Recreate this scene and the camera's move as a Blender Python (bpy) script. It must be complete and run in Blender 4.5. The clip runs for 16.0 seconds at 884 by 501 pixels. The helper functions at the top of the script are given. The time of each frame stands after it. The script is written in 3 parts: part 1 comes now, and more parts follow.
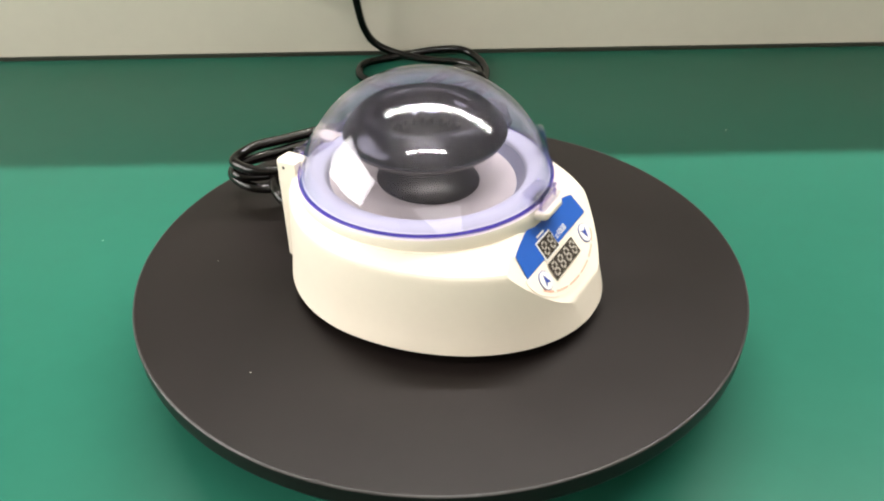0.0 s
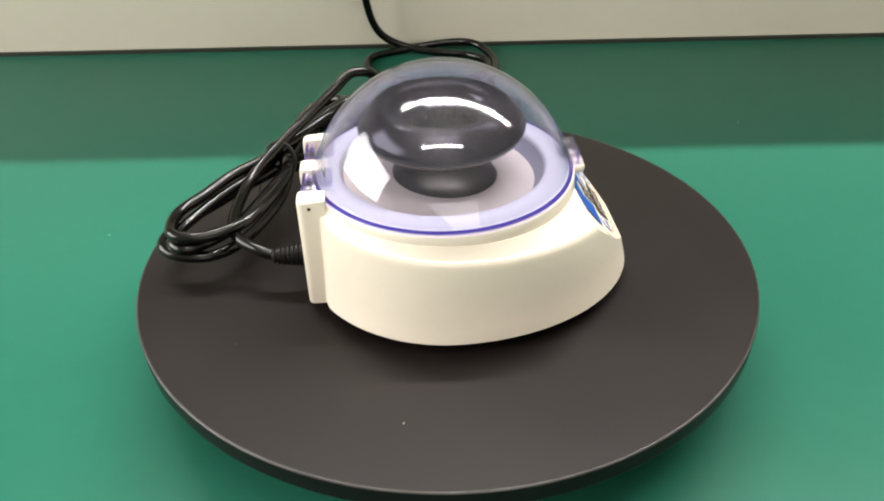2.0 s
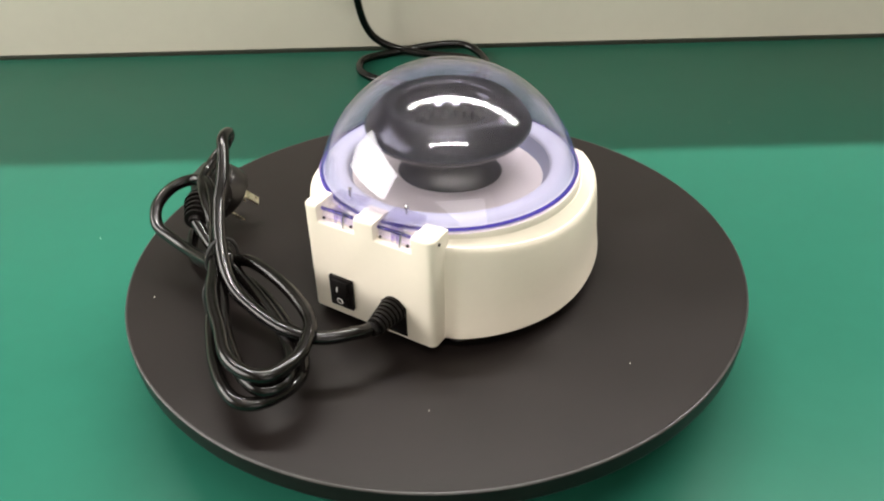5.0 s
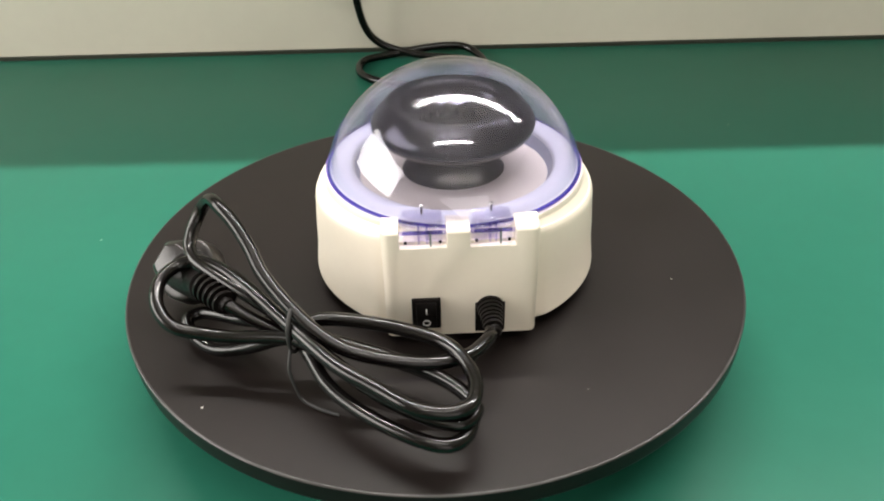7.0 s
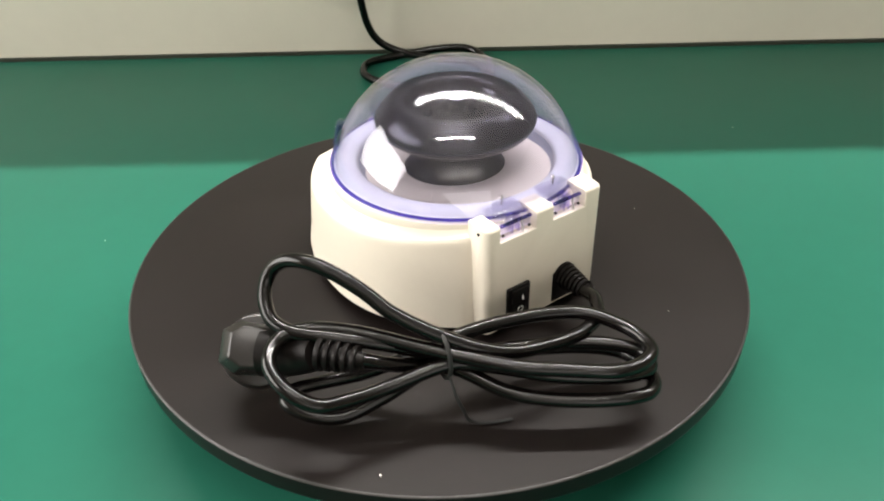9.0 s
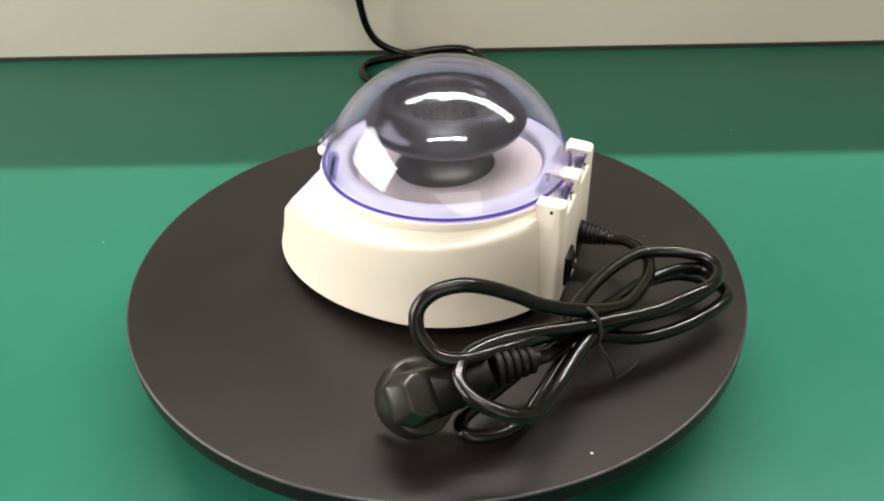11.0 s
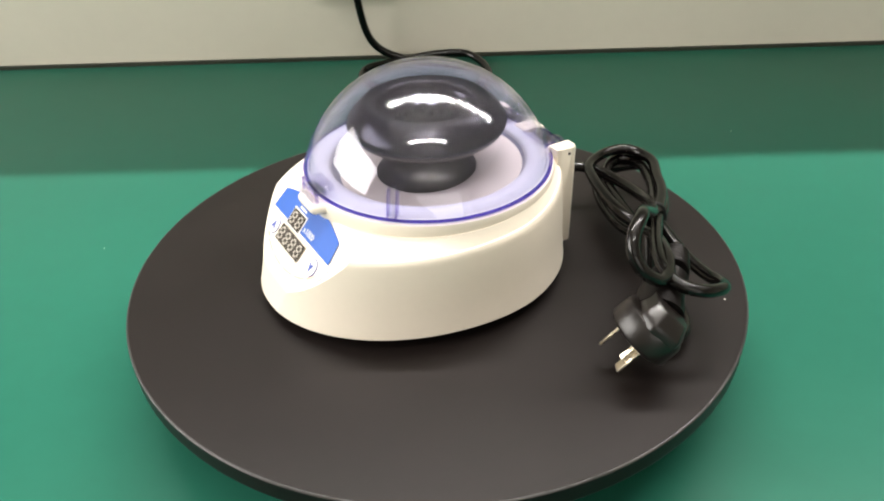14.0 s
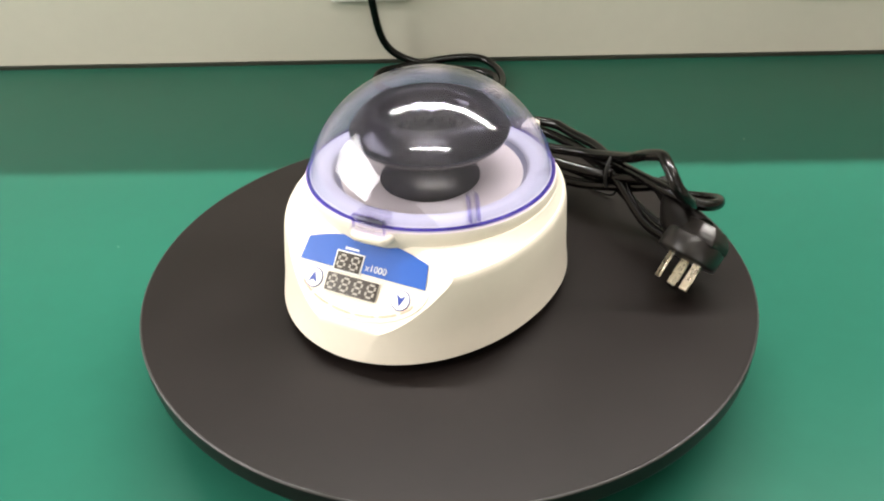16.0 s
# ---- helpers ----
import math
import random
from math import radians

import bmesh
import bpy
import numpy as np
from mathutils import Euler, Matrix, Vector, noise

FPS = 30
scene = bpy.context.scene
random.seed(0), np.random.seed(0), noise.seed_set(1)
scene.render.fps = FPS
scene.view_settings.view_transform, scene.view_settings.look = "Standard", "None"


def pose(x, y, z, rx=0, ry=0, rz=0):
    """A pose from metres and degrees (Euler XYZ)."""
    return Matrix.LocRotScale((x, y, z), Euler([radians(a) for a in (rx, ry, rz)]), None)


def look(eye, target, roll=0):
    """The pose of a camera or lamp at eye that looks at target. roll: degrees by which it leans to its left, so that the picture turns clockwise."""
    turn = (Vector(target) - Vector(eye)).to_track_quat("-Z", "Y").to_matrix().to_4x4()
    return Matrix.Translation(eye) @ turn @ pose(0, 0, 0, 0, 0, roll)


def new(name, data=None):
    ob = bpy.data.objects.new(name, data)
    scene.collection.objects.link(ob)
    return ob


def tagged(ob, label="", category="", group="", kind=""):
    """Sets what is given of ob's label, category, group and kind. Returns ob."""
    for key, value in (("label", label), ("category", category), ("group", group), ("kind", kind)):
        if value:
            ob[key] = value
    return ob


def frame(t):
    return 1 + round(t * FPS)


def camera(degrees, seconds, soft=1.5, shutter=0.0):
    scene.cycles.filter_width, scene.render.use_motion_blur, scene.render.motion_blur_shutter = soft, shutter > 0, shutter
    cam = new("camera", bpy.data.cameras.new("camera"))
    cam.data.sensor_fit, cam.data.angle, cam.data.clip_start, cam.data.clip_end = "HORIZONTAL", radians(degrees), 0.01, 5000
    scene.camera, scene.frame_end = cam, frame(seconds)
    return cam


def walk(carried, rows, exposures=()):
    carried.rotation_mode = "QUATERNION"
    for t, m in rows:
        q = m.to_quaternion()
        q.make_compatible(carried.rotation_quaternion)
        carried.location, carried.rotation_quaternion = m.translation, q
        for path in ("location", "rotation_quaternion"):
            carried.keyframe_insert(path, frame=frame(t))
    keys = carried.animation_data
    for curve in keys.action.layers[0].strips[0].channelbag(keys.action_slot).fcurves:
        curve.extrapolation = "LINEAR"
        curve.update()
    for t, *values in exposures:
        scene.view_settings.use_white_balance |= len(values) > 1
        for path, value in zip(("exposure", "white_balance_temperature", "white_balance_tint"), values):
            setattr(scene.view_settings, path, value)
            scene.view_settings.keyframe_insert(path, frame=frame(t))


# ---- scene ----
cam = camera(58.19, 16.0, soft=2.0)

# seconds, eye x y z, tilt, roll, yaw of the hand-held camera, and the turntable's angle
ROWS = [
    (0, -0.0055, -0.4231, 0.2947, 55.47, -0.64, -1.0, 0.0),
    (0.5, -0.0023, -0.4246, 0.2937, 55.35, -0.55, -0.5, 9.14),
    (1, 0.0008, -0.4237, 0.2921, 55.09, -0.8, -0.27, 18.27),
    (1.5, -0.0006, -0.4203, 0.2922, 54.94, -1.11, 0.11, 27.38),
    (2, -0.0008, -0.4187, 0.2911, 55.1, -1.34, 0.14, 36.44),
    (2.5, 0.0001, -0.4175, 0.2892, 55.23, -1.59, -0.1, 45.43),
    (3, 0.0013, -0.4184, 0.2899, 55.17, -1.47, -0.08, 54.33),
    (3.5, 0.0018, -0.4191, 0.2911, 54.94, -1.27, -0.01, 63.15),
    (4, 0.0023, -0.4198, 0.2904, 55.08, -1.22, -0.17, 71.89),
    (6.5, 0.0027, -0.4174, 0.2902, 55.35, -1.53, -0.12, 115.1),
    (7, 0.0023, -0.4194, 0.2932, 55.23, -1.35, -0.28, 123.65),
    (7.5, 0.0021, -0.4179, 0.2906, 55.3, -1.32, -0.39, 132.13),
    (8, 0.0013, -0.4176, 0.29, 55.31, -1.26, -0.32, 140.56),
    (8.5, 0.0018, -0.4192, 0.291, 55.44, -1.14, -0.15, 148.95),
    (9, 0.0016, -0.4197, 0.2921, 55.44, -1.29, -0.02, 157.34),
    (11.5, 0.0008, -0.4171, 0.2955, 55.27, -1.0, -0.25, 199.42),
    (12, 0.0001, -0.4165, 0.2955, 55.31, -1.19, -0.3, 207.92),
    (12.5, 0.0012, -0.4176, 0.2938, 55.49, -1.3, -0.24, 216.48),
    (13, 0.0011, -0.4196, 0.2952, 55.62, -1.24, -0.14, 225.11),
    (13.5, 0.0034, -0.4196, 0.2947, 55.66, -1.44, -0.07, 233.79),
    (14, 0.0041, -0.419, 0.2938, 55.69, -1.7, 0.11, 242.49),
    (14.5, 0.0036, -0.4194, 0.2957, 55.62, -1.43, 0.38, 251.19),
    (15, 0.0034, -0.4202, 0.2946, 55.88, -1.3, 0.56, 259.85),
    (15.5, 0.0034, -0.4203, 0.2944, 55.91, -1.24, 0.92, 268.48),
    (16, 0.0049, -0.4213, 0.2954, 55.97, -1.46, 1.13, 277.1),
]
walk(cam, [(t, pose(x, y, z, 0, 0, yaw) @ pose(0, 0, 0, tilt) @ pose(0, 0, 0, 0, 0, roll))
           for t, x, y, z, tilt, roll, yaw, turn in ROWS],
     exposures=[(0.0, -0.13), (16.0, -0.13)])

BENCH = -0.055      # bench top; the turntable's top is z = 0
WALL_Y = 0.5116
PARTITION = 0.62

# ---- light ----
world = bpy.data.worlds.new("room_air")
scene.world = world
world.use_nodes = True
world.node_tree.nodes["Background"].inputs[0].default_value = (1.0, 0.95, 0.88, 1)
world.node_tree.nodes["Background"].inputs[1].default_value = 0.012


def lamp(name, m, sx, sy, watts, colour):
    data = bpy.data.lights.new(name, "AREA")
    data.shape, data.size, data.size_y = "RECTANGLE", sx, sy
    data.energy, data.color = watts, colour
    ob = new(name, data)
    ob.matrix_world = m
    return ob


TUBE = (1.0, 0.95, 0.90)
UPWARD = pose(0, 0, 0.012, 180)      # turns a lamp upward: fill added to brighten the ceiling
BEHIND = pose(0.58, 0.68, 1.9)      # over the next bench, past the partition
lamp("tube_light_behind_bench", BEHIND, 3.1, 0.042, 116, TUBE)
lamp("ceiling_fill_behind_bench", BEHIND @ UPWARD, 3.1, 0.042, 12, TUBE)
lamp("tube_light_over_aisle", pose(0.0, -0.80, 1.9), 1.12, 0.05, 15, TUBE)
lamp("ceiling_fill_over_aisle", pose(0.0, -0.80, 1.9) @ UPWARD, 1.12, 0.05, 10, TUBE)
# No tube hangs here: an upward fill lamp added for soft front light.
lamp("added_ceiling_fill", pose(0.2, -3.6, 1.95) @ UPWARD, 2.4, 0.05, 34, TUBE)
lamp("window_light", look((-2.2, -0.35, 1.00), (0, -0.2, 0.1)), 2.2, 1.1, 86, (1.0, 0.96, 0.92))
# Broad fill lamp added behind the camera for the camera-facing sides; no window is known.
lamp("front_fill_light", look((0.6, -5.8, 0.95), (0, 0, 0.3)), 5.0, 2.4, 75, (1.0, 0.96, 0.92))


# ---- materials ----
def material(name, colour, rough=0.5, metal=0.0, vary=0.12, scale=40.0, bump=0.0, bump_scale=400.0,
             rough_vary=0.08, spec=0.5, coat=0.0, island=0.0):
    m = bpy.data.materials.new(name)
    m.use_nodes = True
    nt = m.node_tree
    b = nt.nodes["Principled BSDF"]
    b.inputs["Metallic"].default_value = metal
    b.inputs["Specular IOR Level"].default_value = spec
    b.inputs["Coat Weight"].default_value = coat
    co = nt.nodes.new("ShaderNodeTexCoord")
    n1 = nt.nodes.new("ShaderNodeTexNoise")
    n1.inputs["Scale"].default_value, n1.inputs["Detail"].default_value = scale, 6
    n2 = nt.nodes.new("ShaderNodeTexNoise")
    n2.inputs["Scale"].default_value, n2.inputs["Detail"].default_value = scale * 11, 3
    nt.links.new(co.outputs["Object"], n1.inputs["Vector"])
    nt.links.new(co.outputs["Object"], n2.inputs["Vector"])
    mix = nt.nodes.new("ShaderNodeMath")
    mix.operation = "MULTIPLY_ADD"
    nt.links.new(n2.outputs["Fac"], mix.inputs[0])
    mix.inputs[1].default_value = 0.4
    nt.links.new(n1.outputs["Fac"], mix.inputs[2])
    ramp = nt.nodes.new("ShaderNodeMapRange")
    ramp.inputs["From Min"].default_value, ramp.inputs["From Max"].default_value = 0.4, 1.0
    ramp.inputs["To Min"].default_value, ramp.inputs["To Max"].default_value = 1 - vary, 1 + vary
    nt.links.new(mix.outputs[0], ramp.inputs["Value"])
    mul = nt.nodes.new("ShaderNodeVectorMath")
    mul.operation = "SCALE"
    mul.inputs[0].default_value = colour
    nt.links.new(ramp.outputs[0], mul.inputs["Scale"])
    nt.links.new(mul.outputs[0], b.inputs["Base Color"])
    rr = nt.nodes.new("ShaderNodeMapRange")
    rr.inputs["To Min"].default_value, rr.inputs["To Max"].default_value = rough - rough_vary, rough + rough_vary
    nt.links.new(n1.outputs["Fac"], rr.inputs["Value"])
    nt.links.new(rr.outputs[0], b.inputs["Roughness"])
    if bump:
        n3 = nt.nodes.new("ShaderNodeTexNoise")
        n3.inputs["Scale"].default_value, n3.inputs["Detail"].default_value = bump_scale, 4
        nt.links.new(co.outputs["Object"], n3.inputs["Vector"])
        bp = nt.nodes.new("ShaderNodeBump")
        bp.inputs["Strength"].default_value, bp.inputs["Distance"].default_value = bump, 0.001
        nt.links.new(n3.outputs["Fac"], bp.inputs["Height"])
        nt.links.new(bp.outputs[0], b.inputs["Normal"])
    return m


def clear_plastic(name, tint, gloss=1.0, rough=0.02, face=0.045, haze=0.0):
    m = bpy.data.materials.new(name)
    m.use_nodes = True
    nt = m.node_tree
    nt.nodes.remove(nt.nodes["Principled BSDF"])
    out = nt.nodes["Material Output"]
    tr = nt.nodes.new("ShaderNodeBsdfTransparent")
    tr.inputs["Color"].default_value = (*tint, 1)
    gl = nt.nodes.new("ShaderNodeBsdfGlossy")
    gl.inputs["Roughness"].default_value = rough
    gl.inputs["Color"].default_value = (gloss, gloss, gloss, 1)
    lw = nt.nodes.new("ShaderNodeLayerWeight")
    lw.inputs["Blend"].default_value = 0.5
    pw = nt.nodes.new("ShaderNodeMath")
    pw.operation, pw.inputs[1].default_value = "POWER", 5.0
    nt.links.new(lw.outputs["Facing"], pw.inputs[0])
    fr = nt.nodes.new("ShaderNodeMapRange")
    fr.inputs["To Min"].default_value, fr.inputs["To Max"].default_value = face, 0.9
    nt.links.new(pw.outputs[0], fr.inputs["Value"])
    mix = nt.nodes.new("ShaderNodeMixShader")
    nt.links.new(fr.outputs[0], mix.inputs[0])
    clear = tr
    if haze:
        df = nt.nodes.new("ShaderNodeBsdfDiffuse")
        df.inputs["Color"].default_value = (tint[0] * 0.72, tint[1] * 0.70, tint[2] * 0.92, 1)
        clear = nt.nodes.new("ShaderNodeMixShader")
        clear.inputs[0].default_value = haze
        nt.links.new(tr.outputs[0], clear.inputs[1])
        nt.links.new(df.outputs[0], clear.inputs[2])
    nt.links.new(clear.outputs[0], mix.inputs[1])
    nt.links.new(gl.outputs[0], mix.inputs[2])
    nt.links.new(mix.outputs[0], out.inputs["Surface"])
    return m


WALL = material("painted_wall", (0.575, 0.545, 0.458), 0.6, vary=0.04, scale=6, bump=0.1, bump_scale=300)
CEIL = material("ceiling_paint", (0.80, 0.78, 0.74), 0.8, vary=0.04, scale=3)
FLOOR = material("grey_floor", (0.22, 0.22, 0.21), 0.5, vary=0.1, scale=5)
GREEN = material("green_bench_laminate", (0.0180, 0.120, 0.080), 0.36, vary=0.07, scale=5, bump=0.04, bump_scale=900, spec=0.10)
PLUG_SHELL = material("black_plug_shell", (0.010, 0.0080, 0.0072), 0.30, vary=0.25, scale=90, bump=0.05, bump_scale=700, spec=0.5)
SEAM = material("dark_seam", (0.02, 0.025, 0.015), 0.6)
SHELF = material("shelf_board", (0.45, 0.42, 0.36), 0.5, vary=0.05, scale=8)
DISC = material("black_turntable", (0.0096, 0.0070, 0.0064), 0.40, vary=0.12, scale=14, bump=0.06, bump_scale=1500, spec=0.22)
RIM = material("black_rim", (0.010, 0.0088, 0.0085), 0.34, vary=0.15, scale=30, spec=0.10)
# Paler than the rim: wear, and the edge's highlight painted into the colour.
WORN_GLINT = material("worn_edge_painted_glint", (0.036, 0.034, 0.033), 0.33, vary=0.35, scale=60, spec=0.5)
SPECK = material("pale_speck", (0.7, 0.68, 0.62), 0.6)
CREAM = material("cream_abs_plastic", (0.82, 0.748, 0.635), 0.38, vary=0.025, scale=22, bump=0.05, bump_scale=1200, spec=0.45)
FLANGE = material("pale_flange_plastic", (0.63, 0.635, 0.67), 0.5, vary=0.03, scale=30, bump=0.05, bump_scale=900)
BOWL = material("lilac_grey_plastic", (0.35, 0.362, 0.43), 0.45, vary=0.03, scale=30, bump=0.05, bump_scale=900)
ROTOR = material("black_rotor_plastic", (0.009, 0.0085, 0.010), 0.19, vary=0.15, scale=60, bump=0.03, bump_scale=1100, rough_vary=0.05, spec=0.5)
SOCKETS = material("polished_black_plastic", (0.010, 0.0095, 0.011), 0.10, vary=0.15, scale=60, rough_vary=0.03, spec=0.6)
BLACK = material("black_plastic", (0.006, 0.0048, 0.0045), 0.40, vary=0.2, scale=90, bump=0.1, bump_scale=900, spec=0.15)
CORD = material("black_pvc_cord", (0.0030, 0.0024, 0.0022), 0.18, vary=0.25, scale=120, spec=0.38, bump=0.03, bump_scale=700, rough_vary=0.1)
# Rotor black made darker and duller: puts the well's shade into the colour.
DISH = material("rotor_black_darkened", (0.004, 0.0037, 0.004), 0.46, vary=0.15, scale=60, bump=0.05, bump_scale=1100, spec=0.10)
HOLE_SHADE = material("painted_hole_shade", (0.003, 0.003, 0.003), 0.8, spec=0.1)
RUBBER = material("black_rubber", (0.015, 0.015, 0.015), 0.6, vary=0.2, scale=100)
STEEL = material("bright_steel", (0.75, 0.73, 0.68), 0.25, metal=1.0, vary=0.08, scale=200)
BRASS = material("nickel_brass", (0.78, 0.70, 0.55), 0.28, metal=1.0, vary=0.1, scale=200)
BLUE = material("blue_print", (0.016, 0.096, 0.43), 0.32, vary=0.05, scale=60)
NAVY = material("dark_blue_print", (0.03, 0.06, 0.32), 0.35, vary=0.05, scale=60)
WHITE = material("white_print", (0.80, 0.79, 0.76), 0.35, vary=0.03, scale=60)
PINK = material("salmon_print", (0.80, 0.45, 0.33), 0.4, vary=0.1, scale=60)
LCD = material("display_window", (0.055, 0.045, 0.038), 0.18, vary=0.1, scale=80)
SEGMENT = material("unlit_segment", (0.42, 0.38, 0.33), 0.4, vary=0.05, scale=90)
SOCKET = material("white_socket", (0.7, 0.68, 0.62), 0.4, vary=0.04)
DOME = clear_plastic("lilac_clear_plastic", (0.88, 0.875, 0.94), face=0.048, haze=0.007)
EDGE = clear_plastic("violet_plastic_edge", (0.52, 0.47, 0.82))
RIB = clear_plastic("pale_violet_edge", (0.78, 0.75, 0.94))
LUG = clear_plastic("violet_clear_lug", (0.93, 0.92, 0.975), rough=0.04, face=0.09)


# ---- mesh helpers ----
def part(name, bm, mat, parent=None, label="", smooth=40.0):
    bmesh.ops.recalc_face_normals(bm, faces=bm.faces)
    me = bpy.data.meshes.new(name)
    bm.to_mesh(me)
    bm.free()
    me.materials.append(mat)
    if smooth:
        me.polygons.foreach_set("use_smooth", [True] * len(me.polygons))
        me.set_sharp_from_angle(angle=radians(smooth))
    ob = new(name, me)
    if parent:
        ob.parent = parent
    if label:
        ob["label"] = label
    return ob


def thing(name, label, category, m=None, group="", kind=""):
    ob = new(name)
    if m is not None:
        ob.matrix_world = m
    return tagged(ob, label, category, group, kind)


def box(bm, x0, x1, y0, y1, z0, z1, bevel=0.0, seg=2, m=None):
    r = bmesh.ops.create_cube(bm, size=1.0)
    for v in r["verts"]:
        v.co = Vector(((x0 + x1) / 2 + v.co.x * (x1 - x0), (y0 + y1) / 2 + v.co.y * (y1 - y0), (z0 + z1) / 2 + v.co.z * (z1 - z0)))
    verts = r["verts"]
    if bevel:
        es = list({e for v in verts for e in v.link_edges})
        out = bmesh.ops.bevel(bm, geom=es, offset=bevel, segments=seg, affect="EDGES", profile=0.5)
        verts = list({v for f in out["faces"] for v in f.verts} | {v for v in verts if v.is_valid})
    if m is not None:
        bmesh.ops.transform(bm, matrix=m, verts=[v for v in verts if v.is_valid])
    return bm


def revolve(bm, profile, n=72, cx=0.0, cy=0.0, ripple=None, m=None):
    """A surface of revolution about z through profile (r, z); r = 0 closes it."""
    rings = []
    for k, (r, z) in enumerate(profile):
        if r < 1e-6:
            rings.append([bm.verts.new((cx, cy, z))])
            continue
        ring = []
        for i in range(n):
            a = 2 * math.pi * i / n
            q = r + (ripple(k, a) if ripple else 0.0)
            ring.append(bm.verts.new((cx + q * math.cos(a), cy + q * math.sin(a), z)))
        rings.append(ring)
    for a, b in zip(rings, rings[1:]):
        for i in range(n):
            j = (i + 1) % n
            if len(a) == 1:
                bm.faces.new((a[0], b[i], b[j]))
            elif len(b) == 1:
                bm.faces.new((a[i], a[j], b[0]))
            else:
                bm.faces.new((a[i], a[j], b[j], b[i]))
    if m is not None:
        bmesh.ops.transform(bm, matrix=m, verts=bm.verts)
    return bm


def spline(points, steps=8, closed=False):
    """Catmull-Rom through the points."""
    p = [Vector(q) for q in points]
    out = []
    n = len(p)
    for i in range(n if closed else n - 1):
        if closed:
            a, b, c, d = p[i - 1], p[i], p[(i + 1) % n], p[(i + 2) % n]
        else:
            a, b, c, d = p[max(i - 1, 0)], p[i], p[i + 1], p[min(i + 2, n - 1)]
        for k in range(steps):
            t = k / steps
            out.append(0.5 * (2 * b + (c - a) * t + (2 * a - 5 * b + 4 * c - d) * t * t + (3 * b - a - 3 * c + d) * t ** 3))
    if not closed:
        out.append(p[-1])
    return out


def tube(bm, path, radius, n=12, closed=False, flat=1.0):
    """A round (or flattened) tube along path, with end caps. radius: a number or a function of the share of the way."""
    rings = []
    up = Vector((0, 0, 1))
    last = None
    m = len(path)
    for i, p in enumerate(path):
        a = path[i - 1] if (i or closed) else path[i]
        b = path[(i + 1) % m] if (i < m - 1 or closed) else path[i]
        d = (b - a).normalized()
        if last is None:
            s = d.cross(up)
            s = s.normalized() if s.length > 0.1 else d.cross(Vector((1, 0, 0))).normalized()
        else:
            s = (last - d * last.dot(d)).normalized()
        last = s
        w = d.cross(s)
        r = radius(i / max(m - 1, 1)) if callable(radius) else radius
        rings.append([bm.verts.new(p + s * (r * math.cos(2 * math.pi * k / n)) + w * (r * flat * math.sin(2 * math.pi * k / n))) for k in range(n)])
    pairs = list(zip(rings, rings[1:])) + ([(rings[-1], rings[0])] if closed else [])
    for a, b in pairs:
        for k in range(n):
            bm.faces.new((a[k], a[(k + 1) % n], b[(k + 1) % n], b[k]))
    if not closed:
        bm.faces.new(rings[0])
        bm.faces.new(rings[-1])
    return bm


def slab(bm, outline, t, m):
    """A flat plate of outline (u, v) and thickness t in the frame m."""
    lo = [bm.verts.new(m @ Vector((u, v, 0))) for u, v in outline]
    hi = [bm.verts.new(m @ Vector((u, v, t))) for u, v in outline]
    bm.faces.new(lo[::-1])
    bm.faces.new(hi)
    for i in range(len(lo)):
        j = (i + 1) % len(lo)
        bm.faces.new((lo[i], lo[j], hi[j], hi[i]))
    return bm


def rect(u0, u1, v0, v1):
    return [(u0, v0), (u1, v0), (u1, v1), (u0, v1)]


def ellipse(cx, cy, rx, ry, n=28):
    return [(cx + rx * math.cos(2 * math.pi * i / n), cy + ry * math.sin(2 * math.pi * i / n)) for i in range(n)]


# ---- the room ----
def slab_structure(name, x0, x1, y0, y1, z0, z1, mat, label, category, bevel=0.0):
    bm = bmesh.new()
    box(bm, x0, x1, y0, y1, z0, z1, bevel)
    return tagged(part(name, bm, mat), label, category, kind="structure")


slab_structure("partition", -2.5, 4.4, WALL_Y, WALL_Y + 0.03, -0.95, PARTITION, WALL, "cream painted partition panel behind the bench", "partition")
slab_structure("wall_back", -2.62, 4.52, 3.0, 3.12, -0.95, 2.60, WALL, "cream painted plain wall beyond the partition", "wall")
slab_structure("wall_right", 4.4, 4.52, -5.88, 3.0, -0.95, 2.60, WALL, "cream painted plain side wall", "wall")
slab_structure("wall_front", -2.62, 4.52, -6.0, -5.88, -0.95, 2.60, WALL, "cream painted plain wall across the room", "wall")
slab_structure("wall_left", -2.62, -2.5, -5.88, 3.0, -0.95, 2.60, WALL, "cream painted plain side wall", "wall")
slab_structure("ceiling", -2.62, 4.52, -6.0, 3.12, 2.60, 2.70, CEIL, "matt white painted ceiling", "ceiling")
slab_structure("floor", -2.62, 4.52, -6.0, 3.12, -1.05, -0.95, FLOOR, "plain grey floor", "floor")
tagged(slab_structure("bench_top", -1.8, 1.9, -0.62, WALL_Y - 0.004, BENCH - 0.03, BENCH, GREEN, "glossy green laboratory bench top against the wall", "bench top", bevel=0.002))
slab_structure("bench_cabinet", -1.75, 1.85, -0.56, WALL_Y - 0.002, -0.95, BENCH - 0.031, SHELF, "plain bench base below the top", "bench")
slab_structure("trim", -1.8, 1.9, WALL_Y - 0.0035, WALL_Y - 0.0005, BENCH - 0.01, BENCH + 0.0035, SEAM, "dark line between bench and wall", "trim")


# Out of view; set so that its front edge shades the back of the bench.
slab_structure("shelf", -1.8, 1.9, 0.355, WALL_Y - 0.001, 0.45, 0.475, SHELF, "plain shelf board on the partition above the bench", "shelf")


